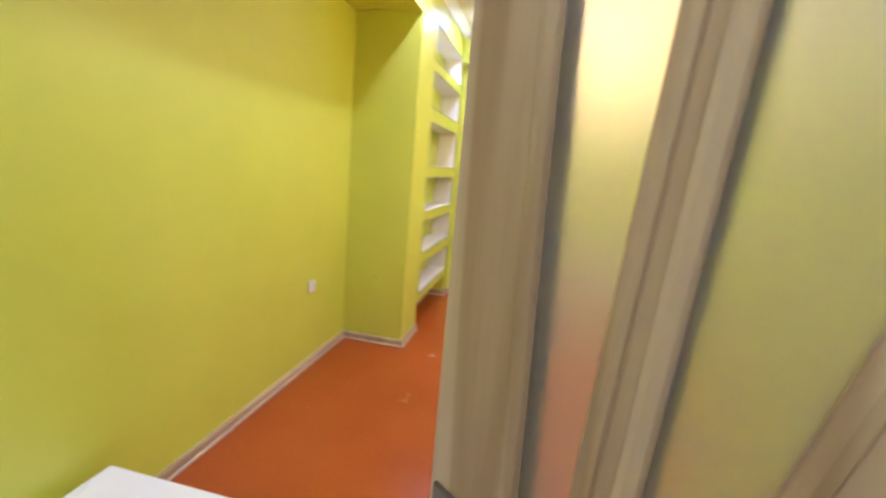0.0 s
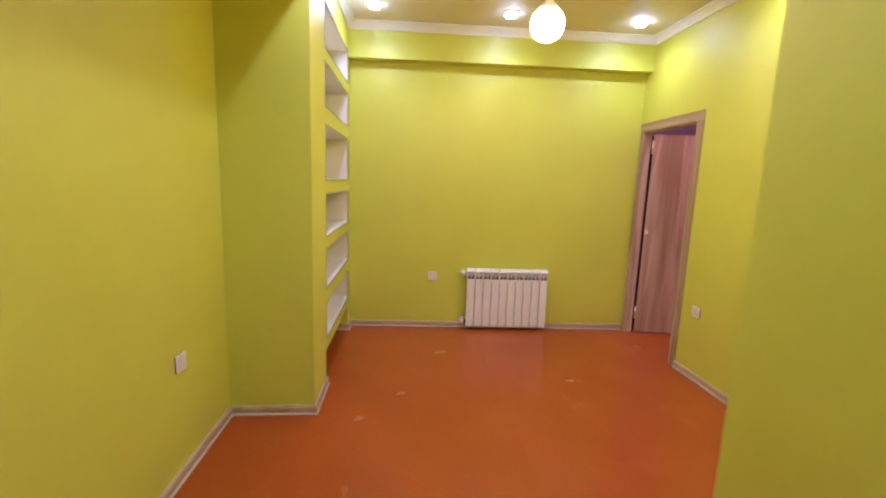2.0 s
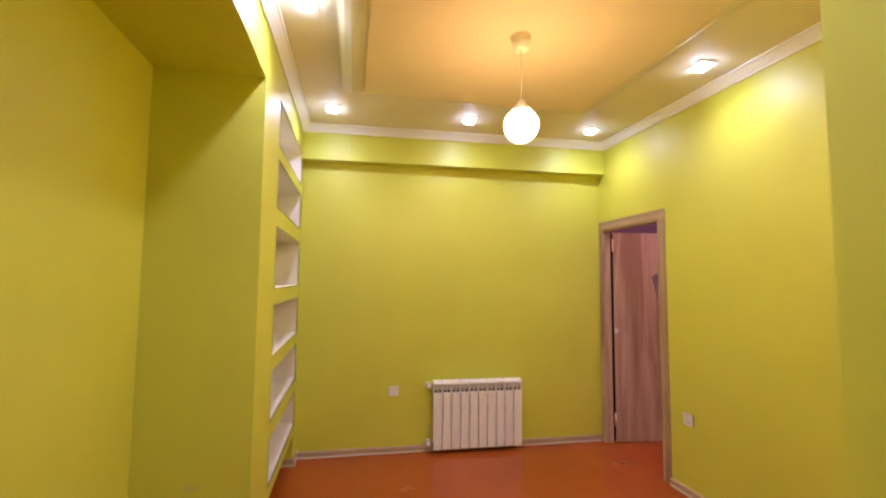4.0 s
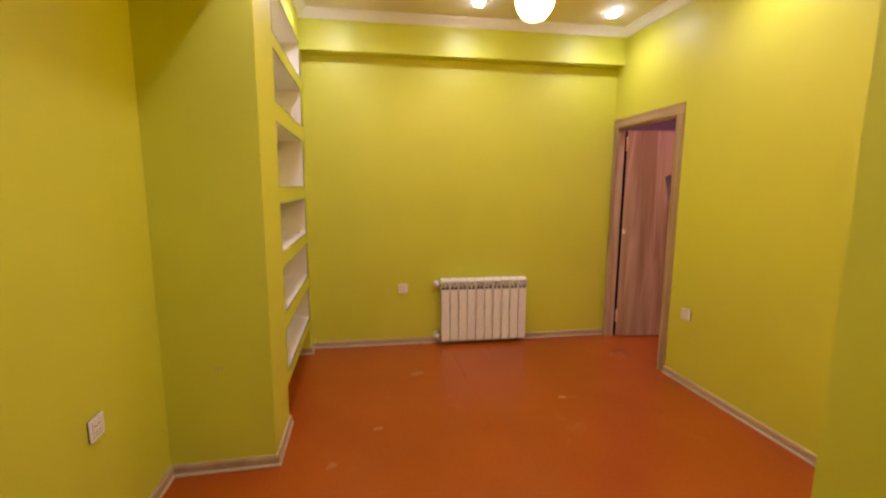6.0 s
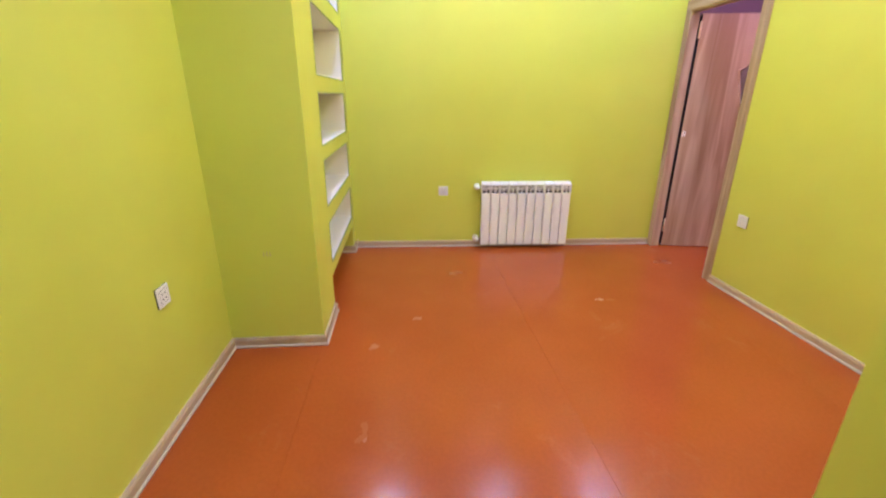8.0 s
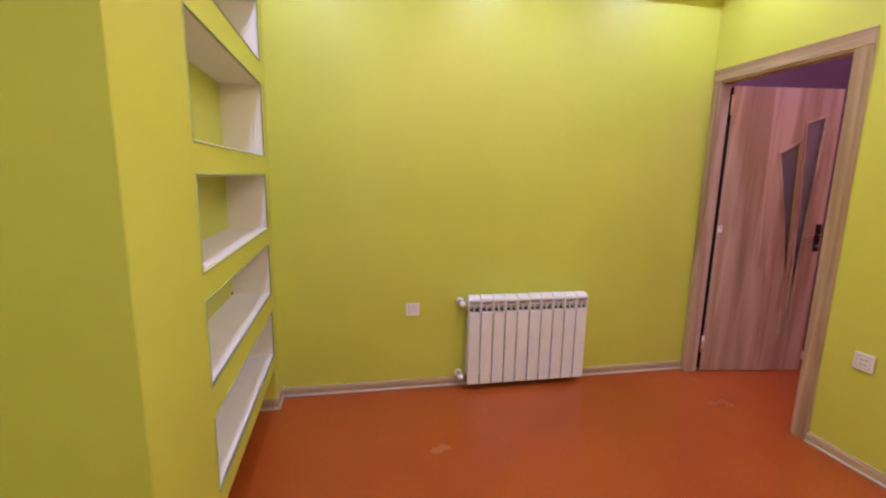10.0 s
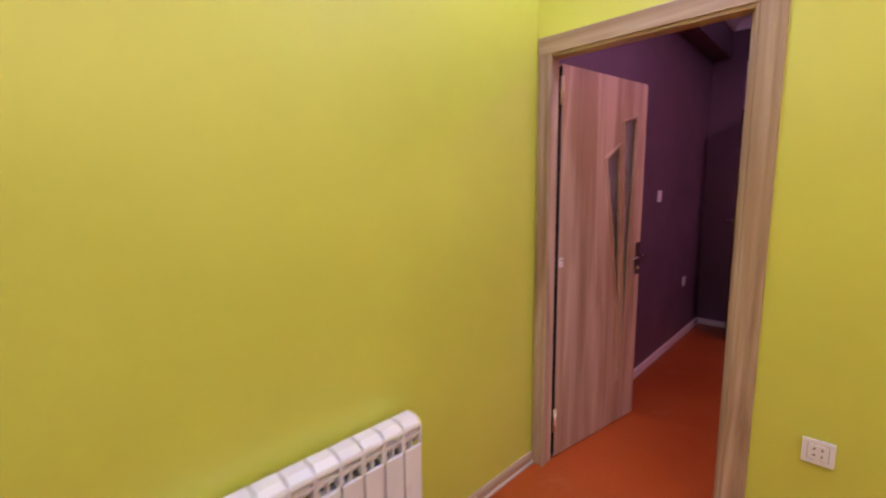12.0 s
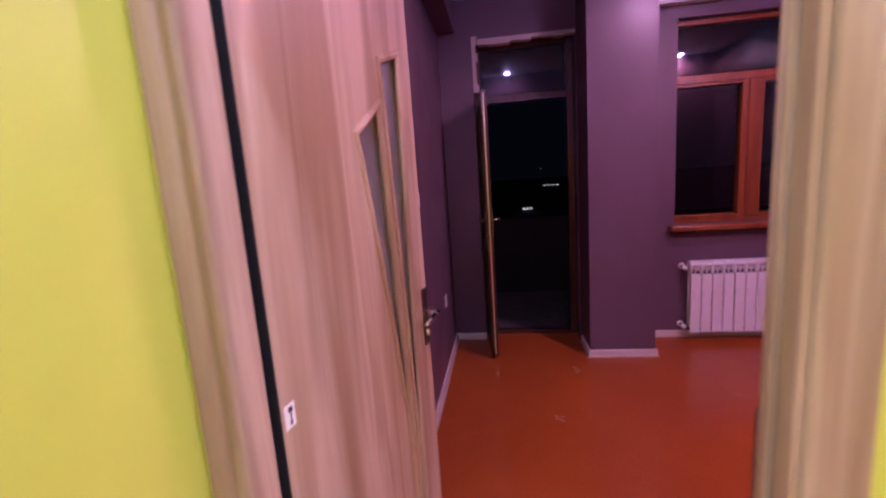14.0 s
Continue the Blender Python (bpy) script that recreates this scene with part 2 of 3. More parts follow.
structure("wall_hall", boxes((NEAR + 0.10, HALL_X, -4.4, -4.3, 0, CEIL), (NEAR + 0.10, HALL_X, -6.0, ENTRY - 0.05, 0, CEIL),
                             (HALL_X, HALL_X + 0.1, -6.0, -4.3, 0, CEIL)), WHITE, "plain pale walls of the hall behind", "wall")
structure("ceiling", boxes((-0.75, EAST_BACK, -4.3, NORTH, CEIL, CEIL + 0.12), (-0.75, HALL_X + 0.1, -6.0, -4.3, CEIL, CEIL + 0.12)), CREAM, "cream-white painted plaster ceiling", "ceiling")
structure("beam_west", boxes((LEFT, NICHE, ENTRY, PIER, 2.487, CEIL)), YELLOW, "yellow-green boxed-in beam over the alcove", "beam")
structure("beam_north", put_prism(bmesh.new(), [(NICHE, north(NICHE) - 0.108), (EAST, north(EAST) - 0.108), (EAST, north(EAST) + 0.02), (NICHE, north(NICHE) + 0.02)], 2.512, CEIL),
          YELLOW, "yellow-green boxed-in beam under the ceiling", "beam")

# the wall with six niches and a low opening
NICHES = ((2.545, 2.280), (2.188, 1.912), (1.795, 1.438), (1.340, 1.053), (0.962, 0.690), (0.582, 0.328))
NICHE_Y0, NICHE_Y1, NICHE_BACK, LOW_TOP, LOW_Y0 = -1.212, -0.122, -0.235, 0.243, -1.245


def niche_wall():
    bands = []
    rows = [(LEFT, NICHE_BACK, PIER, NORTH, 0, CEIL),
            (NICHE_BACK, NICHE, PIER, LOW_Y0, 0, LOW_TOP), (NICHE_BACK, NICHE, NICHE_Y1, NORTH, 0, LOW_TOP),
            (NICHE_BACK, NICHE, PIER, NICHE_Y0, LOW_TOP, CEIL), (NICHE_BACK, NICHE, NICHE_Y1, NORTH, LOW_TOP, CEIL)]
    level = LOW_TOP
    for top, bottom in reversed(NICHES):
        bands.append((NICHE_BACK, NICHE, NICHE_Y0, NICHE_Y1, level, bottom))
        level = top
    bands.append((NICHE_BACK, NICHE, NICHE_Y0, NICHE_Y1, level, CEIL))
    wall = structure("wall_niche", boxes(*rows), YELLOW, "yellow-green plaster wall with six white-lined shelf niches", "wall")
    for d in bands:
        box_part("niche_shelf", d, YELLOW, wall)
    for top, bottom in NICHES:
        t, f = 0.004, NICHE - 0.004
        bm = bmesh.new()
        put_box(bm, NICHE_BACK, f, NICHE_Y0, NICHE_Y1, bottom, bottom + t)
        put_box(bm, NICHE_BACK, f, NICHE_Y0, NICHE_Y1, top - t, top)
        put_box(bm, NICHE_BACK, f, NICHE_Y0, NICHE_Y0 + t, bottom + t, top - t)
        put_box(bm, NICHE_BACK, f, NICHE_Y1 - t, NICHE_Y1, bottom + t, top - t)
        lining = part("niche_lining", bm, NICHE_WHITE, wall, "white painted niche sides and shelf")
        e, p = 0.006, 0.0025
        bm = bmesh.new()
        for y0, y1, z0, z1 in ((NICHE_Y0 - e, NICHE_Y1 + e, top, top + e), (NICHE_Y0 - e, NICHE_Y1 + e, bottom - e, bottom),
                               (NICHE_Y0 - e, NICHE_Y0, bottom, top), (NICHE_Y1, NICHE_Y1 + e, bottom, top)):
            put_box(bm, NICHE - 0.02, NICHE + p, y0, y1, z0, z1, 0.001)
        part("edge_bead", bm, BEAD, lining, "grey-green plaster corner bead")


niche_wall()


def ceiling_panel():
    """The hung middle field with coved sides."""
    bm = bmesh.new()
    top = [(0.30, -2.84), (2.12, -2.84), (2.12, -0.92), (0.30, -0.92)]
    low = [(0.45, -2.72), (1.97, -2.72), (1.97, -1.12), (0.45, -1.12)]
    steps = ((0.0, CEIL - 0.001), (0.0, CEIL - 0.024), (0.06, CEIL - 0.028), (0.22, 2.748), (0.45, 2.722), (0.72, 2.706), (0.96, 2.700), (1.0, 2.700), (1.0, 2.690))
    rings = [[bm.verts.new((p[0] + (q[0] - p[0]) * k, p[1] + (q[1] - p[1]) * k, z)) for p, q in zip(top, low)] for k, z in steps]
    for a, b in zip(rings, rings[1:]):
        for i in range(4):
            bm.faces.new((a[i], a[(i + 1) % 4], b[(i + 1) % 4], b[i]))
    bm.faces.new(rings[-1])
    bm.faces.new(rings[0])
    structure("ceiling_panel", bm, CREAM, "cream hung ceiling field with coved edges", "ceiling")


ceiling_panel()
CORNICE = ((0, 0), (0, -0.062), (0.010, -0.062), (0.014, -0.048), (0.030, -0.030), (0.050, -0.014), (0.064, -0.010), (0.064, 0))


def cornice(name, path, z, profile, material, label):
    bm = put_sweep(bmesh.new(), [(x, y, z) for x, y in path], profile, Vector((0, 0, 1)))
    structure(name, bm, material, label, "cornice")


cornice("trim_cornice", [(NICHE + 0.001, ENTRY), (NICHE + 0.001, north(NICHE) - 0.109), (EAST - 0.001, north(EAST) - 0.109), (EAST - 0.001, RETURN + 0.001), (NEAR - 0.001, RETURN + 0.001), (NEAR - 0.001, ENTRY)],
        CEIL, CORNICE, WHITE, "white moulded plaster cornice")


def skirting(name, path, body, label="beige wood-grain skirting board with a pale edge"):
    bm = put_sweep(bmesh.new(), [(x, y, 0) for x, y in path], ((0, 0.001), (0.016, 0.001), (0.016, 0.044), (0.011, 0.056), (0, 0.056)), Vector((0, 0, 1)))
    board = structure(name, bm, body, label, "skirting board")
    bm = put_sweep(bmesh.new(), [(x, y, 0) for x, y in path], ((0.0165, 0.001), (0.023, 0.001), (0.023, 0.008), (0.0165, 0.014)), Vector((0, 0, 1)))
    part("edge_strip", bm, SKIRT_PALE, board, "pale quarter-round edge strip")


skirting("baseboard_west", [(LEFT, ENTRY), (LEFT, PIER), (NICHE, PIER), (NICHE, LOW_Y0)], SKIRT_Y)
skirting("baseboard_niche", [(NICHE_BACK, LOW_Y0), (NICHE_BACK, NICHE_Y1), (NICHE, NICHE_Y1), (NICHE, north(NICHE)), (EAST - 0.012, north(EAST))], SKIRT_X)
skirting("baseboard_east", [(EAST, -0.985), (EAST, RETURN), (NEAR, RETURN), (NEAR, -4.63)], SKIRT_Y)

# ---- plum room ----
PLUM_N, FAR, WIN_WALL, COL_X, PLUM_CEIL = -0.105, 5.82, 5.80, 5.415, 2.88
BALC_Y0, BALC_Y1, BALC_TOP = -1.165, -0.370, 2.478
WIN_Y0, WIN_Y1, WIN_Z0, WIN_Z1 = -3.15, -1.900, 0.930, 2.460
PLUM_S = -3.60
structure("wall_plum_north", boxes((EAST_BACK, FAR, PLUM_N, NORTH, 0, PLUM_CEIL)), PLUM, "dark plum painted wall", "wall")
structure("wall_plum_west", boxes((EAST_BACK - 0.004, EAST_BACK + 0.01, PLUM_S, DOOR_Y0, 0, PLUM_CEIL), (EAST_BACK - 0.004, EAST_BACK + 0.01, DOOR_Y1, PLUM_N, 0, PLUM_CEIL),
                                  (EAST_BACK - 0.004, EAST_BACK + 0.01, DOOR_Y0, DOOR_Y1, DOOR_TOP, PLUM_CEIL)), PLUM, "dark plum painted wall with a doorway", "wall")
structure("wall_plum_south", boxes((EAST_BACK + 0.01, FAR + 0.2, PLUM_S - 0.15, PLUM_S, 0, PLUM_CEIL)), PLUM, "dark plum painted wall", "wall")
structure("wall_plum_east", boxes((FAR, FAR + 0.22, BALC_Y1, NORTH, 0, PLUM_CEIL), (FAR, FAR + 0.22, BALC_Y0, BALC_Y1, BALC_TOP, PLUM_CEIL),
                                  (FAR, FAR + 0.22, -1.63, BALC_Y0, 0, PLUM_CEIL),
                                  (WIN_WALL, FAR + 0.22, WIN_Y1, -1.63, 0, PLUM_CEIL), (WIN_WALL, FAR + 0.22, PLUM_S, WIN_Y0, 0, PLUM_CEIL),
                                  (WIN_WALL, FAR + 0.22, WIN_Y0, WIN_Y1, 0, WIN_Z0), (WIN_WALL, FAR + 0.22, WIN_Y0, WIN_Y1, WIN_Z1, PLUM_CEIL)),
          PLUM, "dark plum painted outer wall with window and balcony door", "wall")
structure("column", boxes((COL_X, FAR, -1.638, -1.172, 0, PLUM_CEIL)), PLUM, "square plum painted column", "column")
structure("ceiling_plum", boxes((EAST_BACK, FAR + 0.22, PLUM_S, NORTH, PLUM_CEIL, PLUM_CEIL + 0.12)), WHITE, "white painted ceiling in violet light", "ceiling")
structure("beam_plum", boxes((EAST_BACK + 0.01, FAR, -0.245, PLUM_N, 2.545, PLUM_CEIL)), PLUM, "plum painted beam along the wall", "beam")
structure("beam_window", boxes((WIN_WALL - 0.07, WIN_WALL, PLUM_S, -1.640, 2.55, PLUM_CEIL - 0.10)), WHITE, "white boxing above the plum room window", "beam")
PLUM_CORNICE = ((0, 0), (0, -0.10), (0.02, -0.10), (0.026, -0.075), (0.06, -0.045), (0.085, -0.03), (0.12, -0.025), (0.12, 0))
cornice("trim_cornice_plum", [(EAST_BACK + 0.011, -0.246), (FAR - 0.001, -0.246), (FAR - 0.001, -1.171), (COL_X - 0.001, -1.171), (COL_X - 0.001, -1.639), (WIN_WALL - 0.001, -1.639), (WIN_WALL - 0.001, PLUM_S)],
        PLUM_CEIL, PLUM_CORNICE, WHITE, "white moulded plaster cornice in violet light")
skirting("baseboard_plum", [(2.9, PLUM_N), (FAR, PLUM_N), (FAR, BALC_Y1)], SKIRT_WHITE, "pale skirting board on the plum wall")
skirting("baseboard_column", [(COL_X + 0.30, -1.172), (COL_X, -1.172), (COL_X, -1.638), (WIN_WALL, -1.638), (WIN_WALL, PLUM_S)], SKIRT_WHITE, "pale skirting board round the column")

# ---- balcony and night ----
structure("balcony_floor", boxes((6.02, 7.42, -4.0, 1.2, -0.14, -0.02)), CONCRETE, "bare grey concrete balcony floor", "balcony")
structure("balcony_parapet", boxes((7.38, 7.50, -4.0, 1.2, -0.02, 0.885)), PARAPET, "balcony parapet coloured near-black for the night", "parapet")
structure("balcony_side", boxes((6.04, 7.50, 1.2, 1.35, -0.14, 2.9), (6.04, 7.50, -4.15, -4.0, -0.14, 2.9)), CONCRETE, "balcony end walls", "wall")
structure("balcony_ceiling", boxes((6.04, 7.7, -4.15, 1.35, 2.9, 3.05)), CONCRETE, "concrete slab over the balcony", "ceiling")
structure("ground", boxes((8, 900, -600, 600, -12.5, -12)), NIGHT, "dark ground at night", "ground")

# ---- doors ----
LEAF_W, LEAF_H, LEAF_T = 0.748, 1.950, 0.038


def smooth_line(a, b, bow, n=14):
    """A line from a to b that bows sideways."""
    out = []
    for i in range(n + 1):
        s = i / n
        out.append((a[0] + (b[0] - a[0]) * s + bow * math.sin(math.pi * s) * (1 - 0.25 * s), a[1] + (b[1] - a[1]) * s))
    return out


def slots():
    """The two tapering glass slots of a leaf, as outlines (u from the hinge, height)."""
    a = [(0.517, 1.733), (0.660, 1.781)] + smooth_line((0.660, 1.781), (0.604, 0.262), 0.0)[1:] + smooth_line((0.580, 0.255), (0.517, 1.733), 0.012)[:-1]
    b = [(0.360, 1.534), (0.503, 1.622)] + smooth_line((0.503, 1.622), (0.564, 0.268), 0.004)[1:] + smooth_line((0.548, 0.262), (0.360, 1.534), 0.036)[:-1]
    return a, b


def outset(loop, d):
    """The outline moved outwards by d, so that a pane is let into its frame."""
    n = len(loop)
    area = sum(loop[i][0] * loop[(i + 1) % n][1] - loop[(i + 1) % n][0] * loop[i][1] for i in range(n))
    sign = 1 if area > 0 else -1
    out = []
    for i in range(n):
        p, a, b = Vector(loop[i]), Vector(loop[i - 1]), Vector(loop[(i + 1) % n])
        e = (p - a).normalized() + (b - p).normalized()
        out.append(tuple(p + Vector((e.y, -e.x)).normalized() * d * sign))
    return out


def leaf_panel():
    bm = bmesh.new()
    loops = [[(0, 0), (LEAF_W, 0), (LEAF_W, LEAF_H), (0, LEAF_H)], *slots()]
    edges = []
    for loop in loops:
        vs = [bm.verts.new((u, -LEAF_T / 2, z)) for u, z in loop]
        edges += [bm.edges.new((vs[i], vs[(i + 1) % len(vs)])) for i in range(len(vs))]
    bmesh.ops.triangle_fill(bm, edges=edges, use_beauty=True)
    made = bmesh.ops.extrude_face_region(bm, geom=list(bm.faces))
    bmesh.ops.translate(bm, vec=(0, LEAF_T, 0), verts=[g for g in made["geom"] if isinstance(g, bmesh.types.BMVert)])
    return bm


def put_lever(bm, side):
    """A lever with its rose, on the face y = side * half thickness."""
    y = side * LEAF_T / 2
    put_rod(bm, (0, y, 0), (0, y + side * 0.05, 0), 0.009)
    put_rod(bm, (0, y + side * 0.046, 0), (-0.045, y + side * 0.052, 0.006), 0.009, 0.0085)
    put_rod(bm, (-0.045, y + side * 0.052, 0.006), (-0.115, y + side * 0.047, -0.003), 0.0085, 0.007)
    return bm


def door_leaf(name, m, label):
    """A laminate leaf with two glass slots. Local x runs from the hinge, z up."""
    ob = thing(name, m, label, "door")
    panel = part("leaf_panel", leaf_panel(), OAK, ob)
    for loop in slots():
        for side in (-1, 1):
            bm = bmesh.new()
            path = [(u, side * LEAF_T / 2, z) for u, z in loop]
            prof = ((-0.016, -0.001), (-0.013, 0.005), (-0.004, 0.008), (0.003, 0.006), (0.005, -0.001))
            put_sweep(bm, path, [(u, v * side) for u, v in prof], Vector((0, 1, 0)), closed=True)
            part("moulding", bm, OAK, panel)
        bm = bmesh.new()
        vs = [bm.verts.new((u, -0.003, z)) for u, z in outset(loop, 0.003)]
        es = [bm.edges.new((vs[i], vs[(i + 1) % len(vs)])) for i in range(len(vs))]
        bmesh.ops.triangle_fill(bm, edges=es, use_beauty=True)
        made = bmesh.ops.extrude_face_region(bm, geom=list(bm.faces))
        bmesh.ops.translate(bm, vec=(0, 0.019, 0), verts=[g for g in made["geom"] if isinstance(g, bmesh.types.BMVert)])
        part("glass_slot", bm, FROSTED, ob, "frosted glass slot tapering downwards")
    for side in (-1, 1):
        y = side * LEAF_T / 2
        plate = part("lock_plate", put_box(bmesh.new(), 0.699, 0.739, y, y + side * 0.006, 0.875, 1.065, 0.0025, 2), BRONZE, ob, "dark bronze lock plate")
        bm = put_lever(bmesh.new(), side)
        bm.transform(Matrix.Translation((0.719, 0, 0.985)))
        part("lever", bm, CHROME, plate, "bright metal lever handle", True)
        bm = put_rod(bmesh.new(), (0.719, y, 0.915), (0.719, y + side * 0.012, 0.915), 0.010)
        part("key_cylinder", bm, BRASS, plate)
    part("latch_plate", put_box(bmesh.new(), LEAF_W, LEAF_W + 0.002, -0.011, 0.011, 0.86, 1.09), CHROME, ob, "steel latch plate on the edge")
    # Added strip: darkens the hinge edge like the unlit gap beside it.
    part("hinge_gap_dark", put_box(bmesh.new(), -0.003, 0.0, -0.0185, 0.0185, 0.01, LEAF_H - 0.01), RUBBER_AND_GAP, ob, "black strip added for the unlit gap at the hinge edge")
    for z in (0.20, 1.83):
        bm = put_rod(bmesh.new(), (-0.006, -LEAF_T / 2 - 0.007, z - 0.055), (-0.006, -LEAF_T / 2 - 0.007, z + 0.055), 0.009)
        hinge = part("hinge", bm, BRASS, ob, "brass butt hinge", True)
        for dz in (-0.056, 0.056):
            bm = put_rod(bmesh.new(), (-0.006, -LEAF_T / 2 - 0.006, z + dz - 0.006), (-0.006, -LEAF_T / 2 - 0.006, z + dz + 0.006), 0.005, 0.009)
            part("finial", bm, BRASS, hinge)
    return ob


inner_leaf = door_leaf("door_leaf", pose(2.837, -0.140, 0.008, 0, 0, -9.8), "oak laminate door with two glass slots, standing open")
# a small white sticker with a key mark on the hinge side
sticker = thing("sticker", inner_leaf.matrix_basis @ pose(0.008, -LEAF_T / 2, 1.000), "small white sticker with a dark mark on the door", "sticker")
box_part("paper", (0, 0.028, -0.0005, 0.0002, 0, 0.045), PLASTIC, sticker)
bm = put_rod(bmesh.new(), (0.015, -0.0022, 0.034), (0.015, -0.0010, 0.034), 0.006)
put_box(bm, 0.0138, 0.0162, -0.0022, -0.0010, 0.010, 0.030)
put_box(bm, 0.0118, 0.0182, -0.0022, -0.0010, 0.007, 0.011)
part("key_mark", bm, DARK, sticker)
door_leaf("door_leaf", pose(1.415, -4.732, 0.008, 0, 0, 142.7), "oak laminate entry door with two glass slots, half open")


def trim_board(f0, f1, c0, c1, top, to_west):
    """An upright trim with two soft ridges, its face at f0 (west) or f1."""
    bm = bmesh.new()
    back, face, d = (f1, f0, -1) if to_west else (f0, f1, 1)
    depth = abs(f1 - f0)
    shape = ((0, 0.45), (0.04, 0.85), (0.12, 1.0), (0.24, 0.95), (0.34, 0.66), (0.42, 0.62), (0.52, 0.90), (0.64, 1.0), (0.86, 1.0), (0.95, 0.9), (1.0, 0.55))
    outline = [(back, c0)] + [(back + d * depth * h, c0 + (c1 - c0) * s) for s, h in shape] + [(back, c1)]
    return put_prism(bm, outline, 0, top)


def door_frame(name, x0, x1, a0, a1, top, rotate=False):
    """Jamb lining and flat trims round an opening a0..a1 in a wall between x0 and x1."""
    turn = (lambda d: (d[2], d[3], d[0], d[1], d[4], d[5])) if rotate else (lambda d: d)
    ob = tagged(new(name), "oak laminate door frame with flat trims", "door frame", "", "structure")
    ob.empty_display_size = 0.1
    t, t1, w, w1, p = 0.024, 0.012, 0.078, 0.066, 0.011
    for d in ((x0 - 0.002, x1 + 0.002, a0, a0 + t, 0, top), (x0 - 0.002, x1 + 0.002, a1 - t1, a1, 0, top)):
        box_part("jamb", turn(d), OAK, ob, bevel=0.002)
    box_part("head_jamb", turn((x0 - 0.002, x1 + 0.002, a0 + t, a1 - t1, top - t, top)), OAK_FLAT, ob, bevel=0.002)
    mid = (x0 + x1) / 2 + 0.018
    for d in ((mid - 0.02, mid, a0 + t, a0 + t + 0.012, 0, top - t),):
        box_part("stop", turn(d), OAK, ob, bevel=0.002)
    for f0, f1 in ((x0 - p, x0), (x1, x1 + p)):
        for c0, c1 in ((a0 - w + 0.012, a0 + 0.012), (a1 - 0.012, a1 + w1 - 0.012)):
            part("trim_board", trim_board(f0, f1, c0, c1, top - 0.012, f0 < x0), OAK, ob)
        box_part("trim_head", turn((f0, f1, a0 - w + 0.012, a1 + w1 - 0.012, top - 0.012, top + w - 0.012)), OAK_FLAT, ob, bevel=0.004, segments=2)
    return ob


frame_1 = door_frame("door_1", EAST, EAST_BACK, DOOR_Y0, DOOR_Y1, DOOR_TOP)
strike = part("strike_plate", put_box(bmesh.new(), 2.774, 2.808, DOOR_Y0 + 0.024, DOOR_Y0 + 0.030, 0.86, 1.08, 0.0028), BRONZE, frame_1, "dark metal strike plate")
box_part("strike_hole", (2.782, 2.800, DOOR_Y0 + 0.0295, DOOR_Y0 + 0.0308, 0.95, 1.01), DARK, strike)
door_frame("door_2", NEAR, NEAR + 0.10, ENTRY_Y0, ENTRY_Y1, DOOR_TOP)


# ---- radiators ----
def radiator_section():
    """One aluminium section, 80 mm wide, from z = 0 to 0.575, its front at y = -0.095."""
    bm = bmesh.new()
    put_box(bm, 0.003, 0.077, -0.095, -0.083, 0.0, 0.478, 0.004, 2)      # front fin
    put_box(bm, 0.036, 0.044, -0.083, -0.012, 0.03, 0.477)                # web
    put_box(bm, 0.018, 0.062, -0.062, -0.030, 0.02, 0.477, 0.006)         # water tube
    put_box(bm, 0.008, 0.072, -0.016, -0.010, 0.02, 0.545)               # rear fin
    return bm


def radiator_head():
    """The louvred head of a section with its slanting cap."""
    bm = bmesh.new()
    put_box(bm, 0.001, 0.008, -0.094, -0.020, 0.480, 0.556)
    put_box(bm, 0.072, 0.079, -0.094, -0.020, 0.480, 0.556)
    put_box(bm, 0.008, 0.072, -0.094, -0.070, 0.5455, 0.553)
    prof = [(-0.096, 0.552), (-0.092, 0.562), (-0.066, 0.575), (-0.022, 0.575), (-0.016, 0.568), (-0.016, 0.556), (-0.090, 0.552)]
    a = [bm.verts.new((0.0035, y, z)) for y, z in prof]
    b = [bm.verts.new((0.0765, y, z)) for y, z in prof]
    for i in range(len(prof)):
        bm.faces.new((a[i], a[(i + 1) % len(prof)], b[(i + 1) % len(prof)], b[i]))
    bm.faces.new(a)
    bm.faces.new(list(reversed(b)))
    return bm


def radiator_louvre():
    """The cross bars in the head's opening."""
    bm = bmesh.new()
    put_box(bm, 0.008, 0.072, -0.090, -0.062, 0.516, 0.525)
    put_box(bm, 0.008, 0.072, -0.086, -0.060, 0.534, 0.538)
    put_box(bm, 0.014, 0.066, -0.080, -0.060, 0.500, 0.505)
    put_box(bm, 0.037, 0.043, -0.088, -0.060, 0.480, 0.516)
    return bm


LOUVRE = mesh_from("louvre", radiator_louvre(), ENAMEL)
SECTION = mesh_from("section", radiator_section(), ENAMEL)
# Dark filling: the shade inside the head's opening, put into a colour.
THROAT = mesh_from("throat", put_box(bmesh.new(), 0.008, 0.072, -0.066, -0.024, 0.478, 0.552), SHADE_GREY)
HEAD = mesh_from("section_head", radiator_head(), ENAMEL)


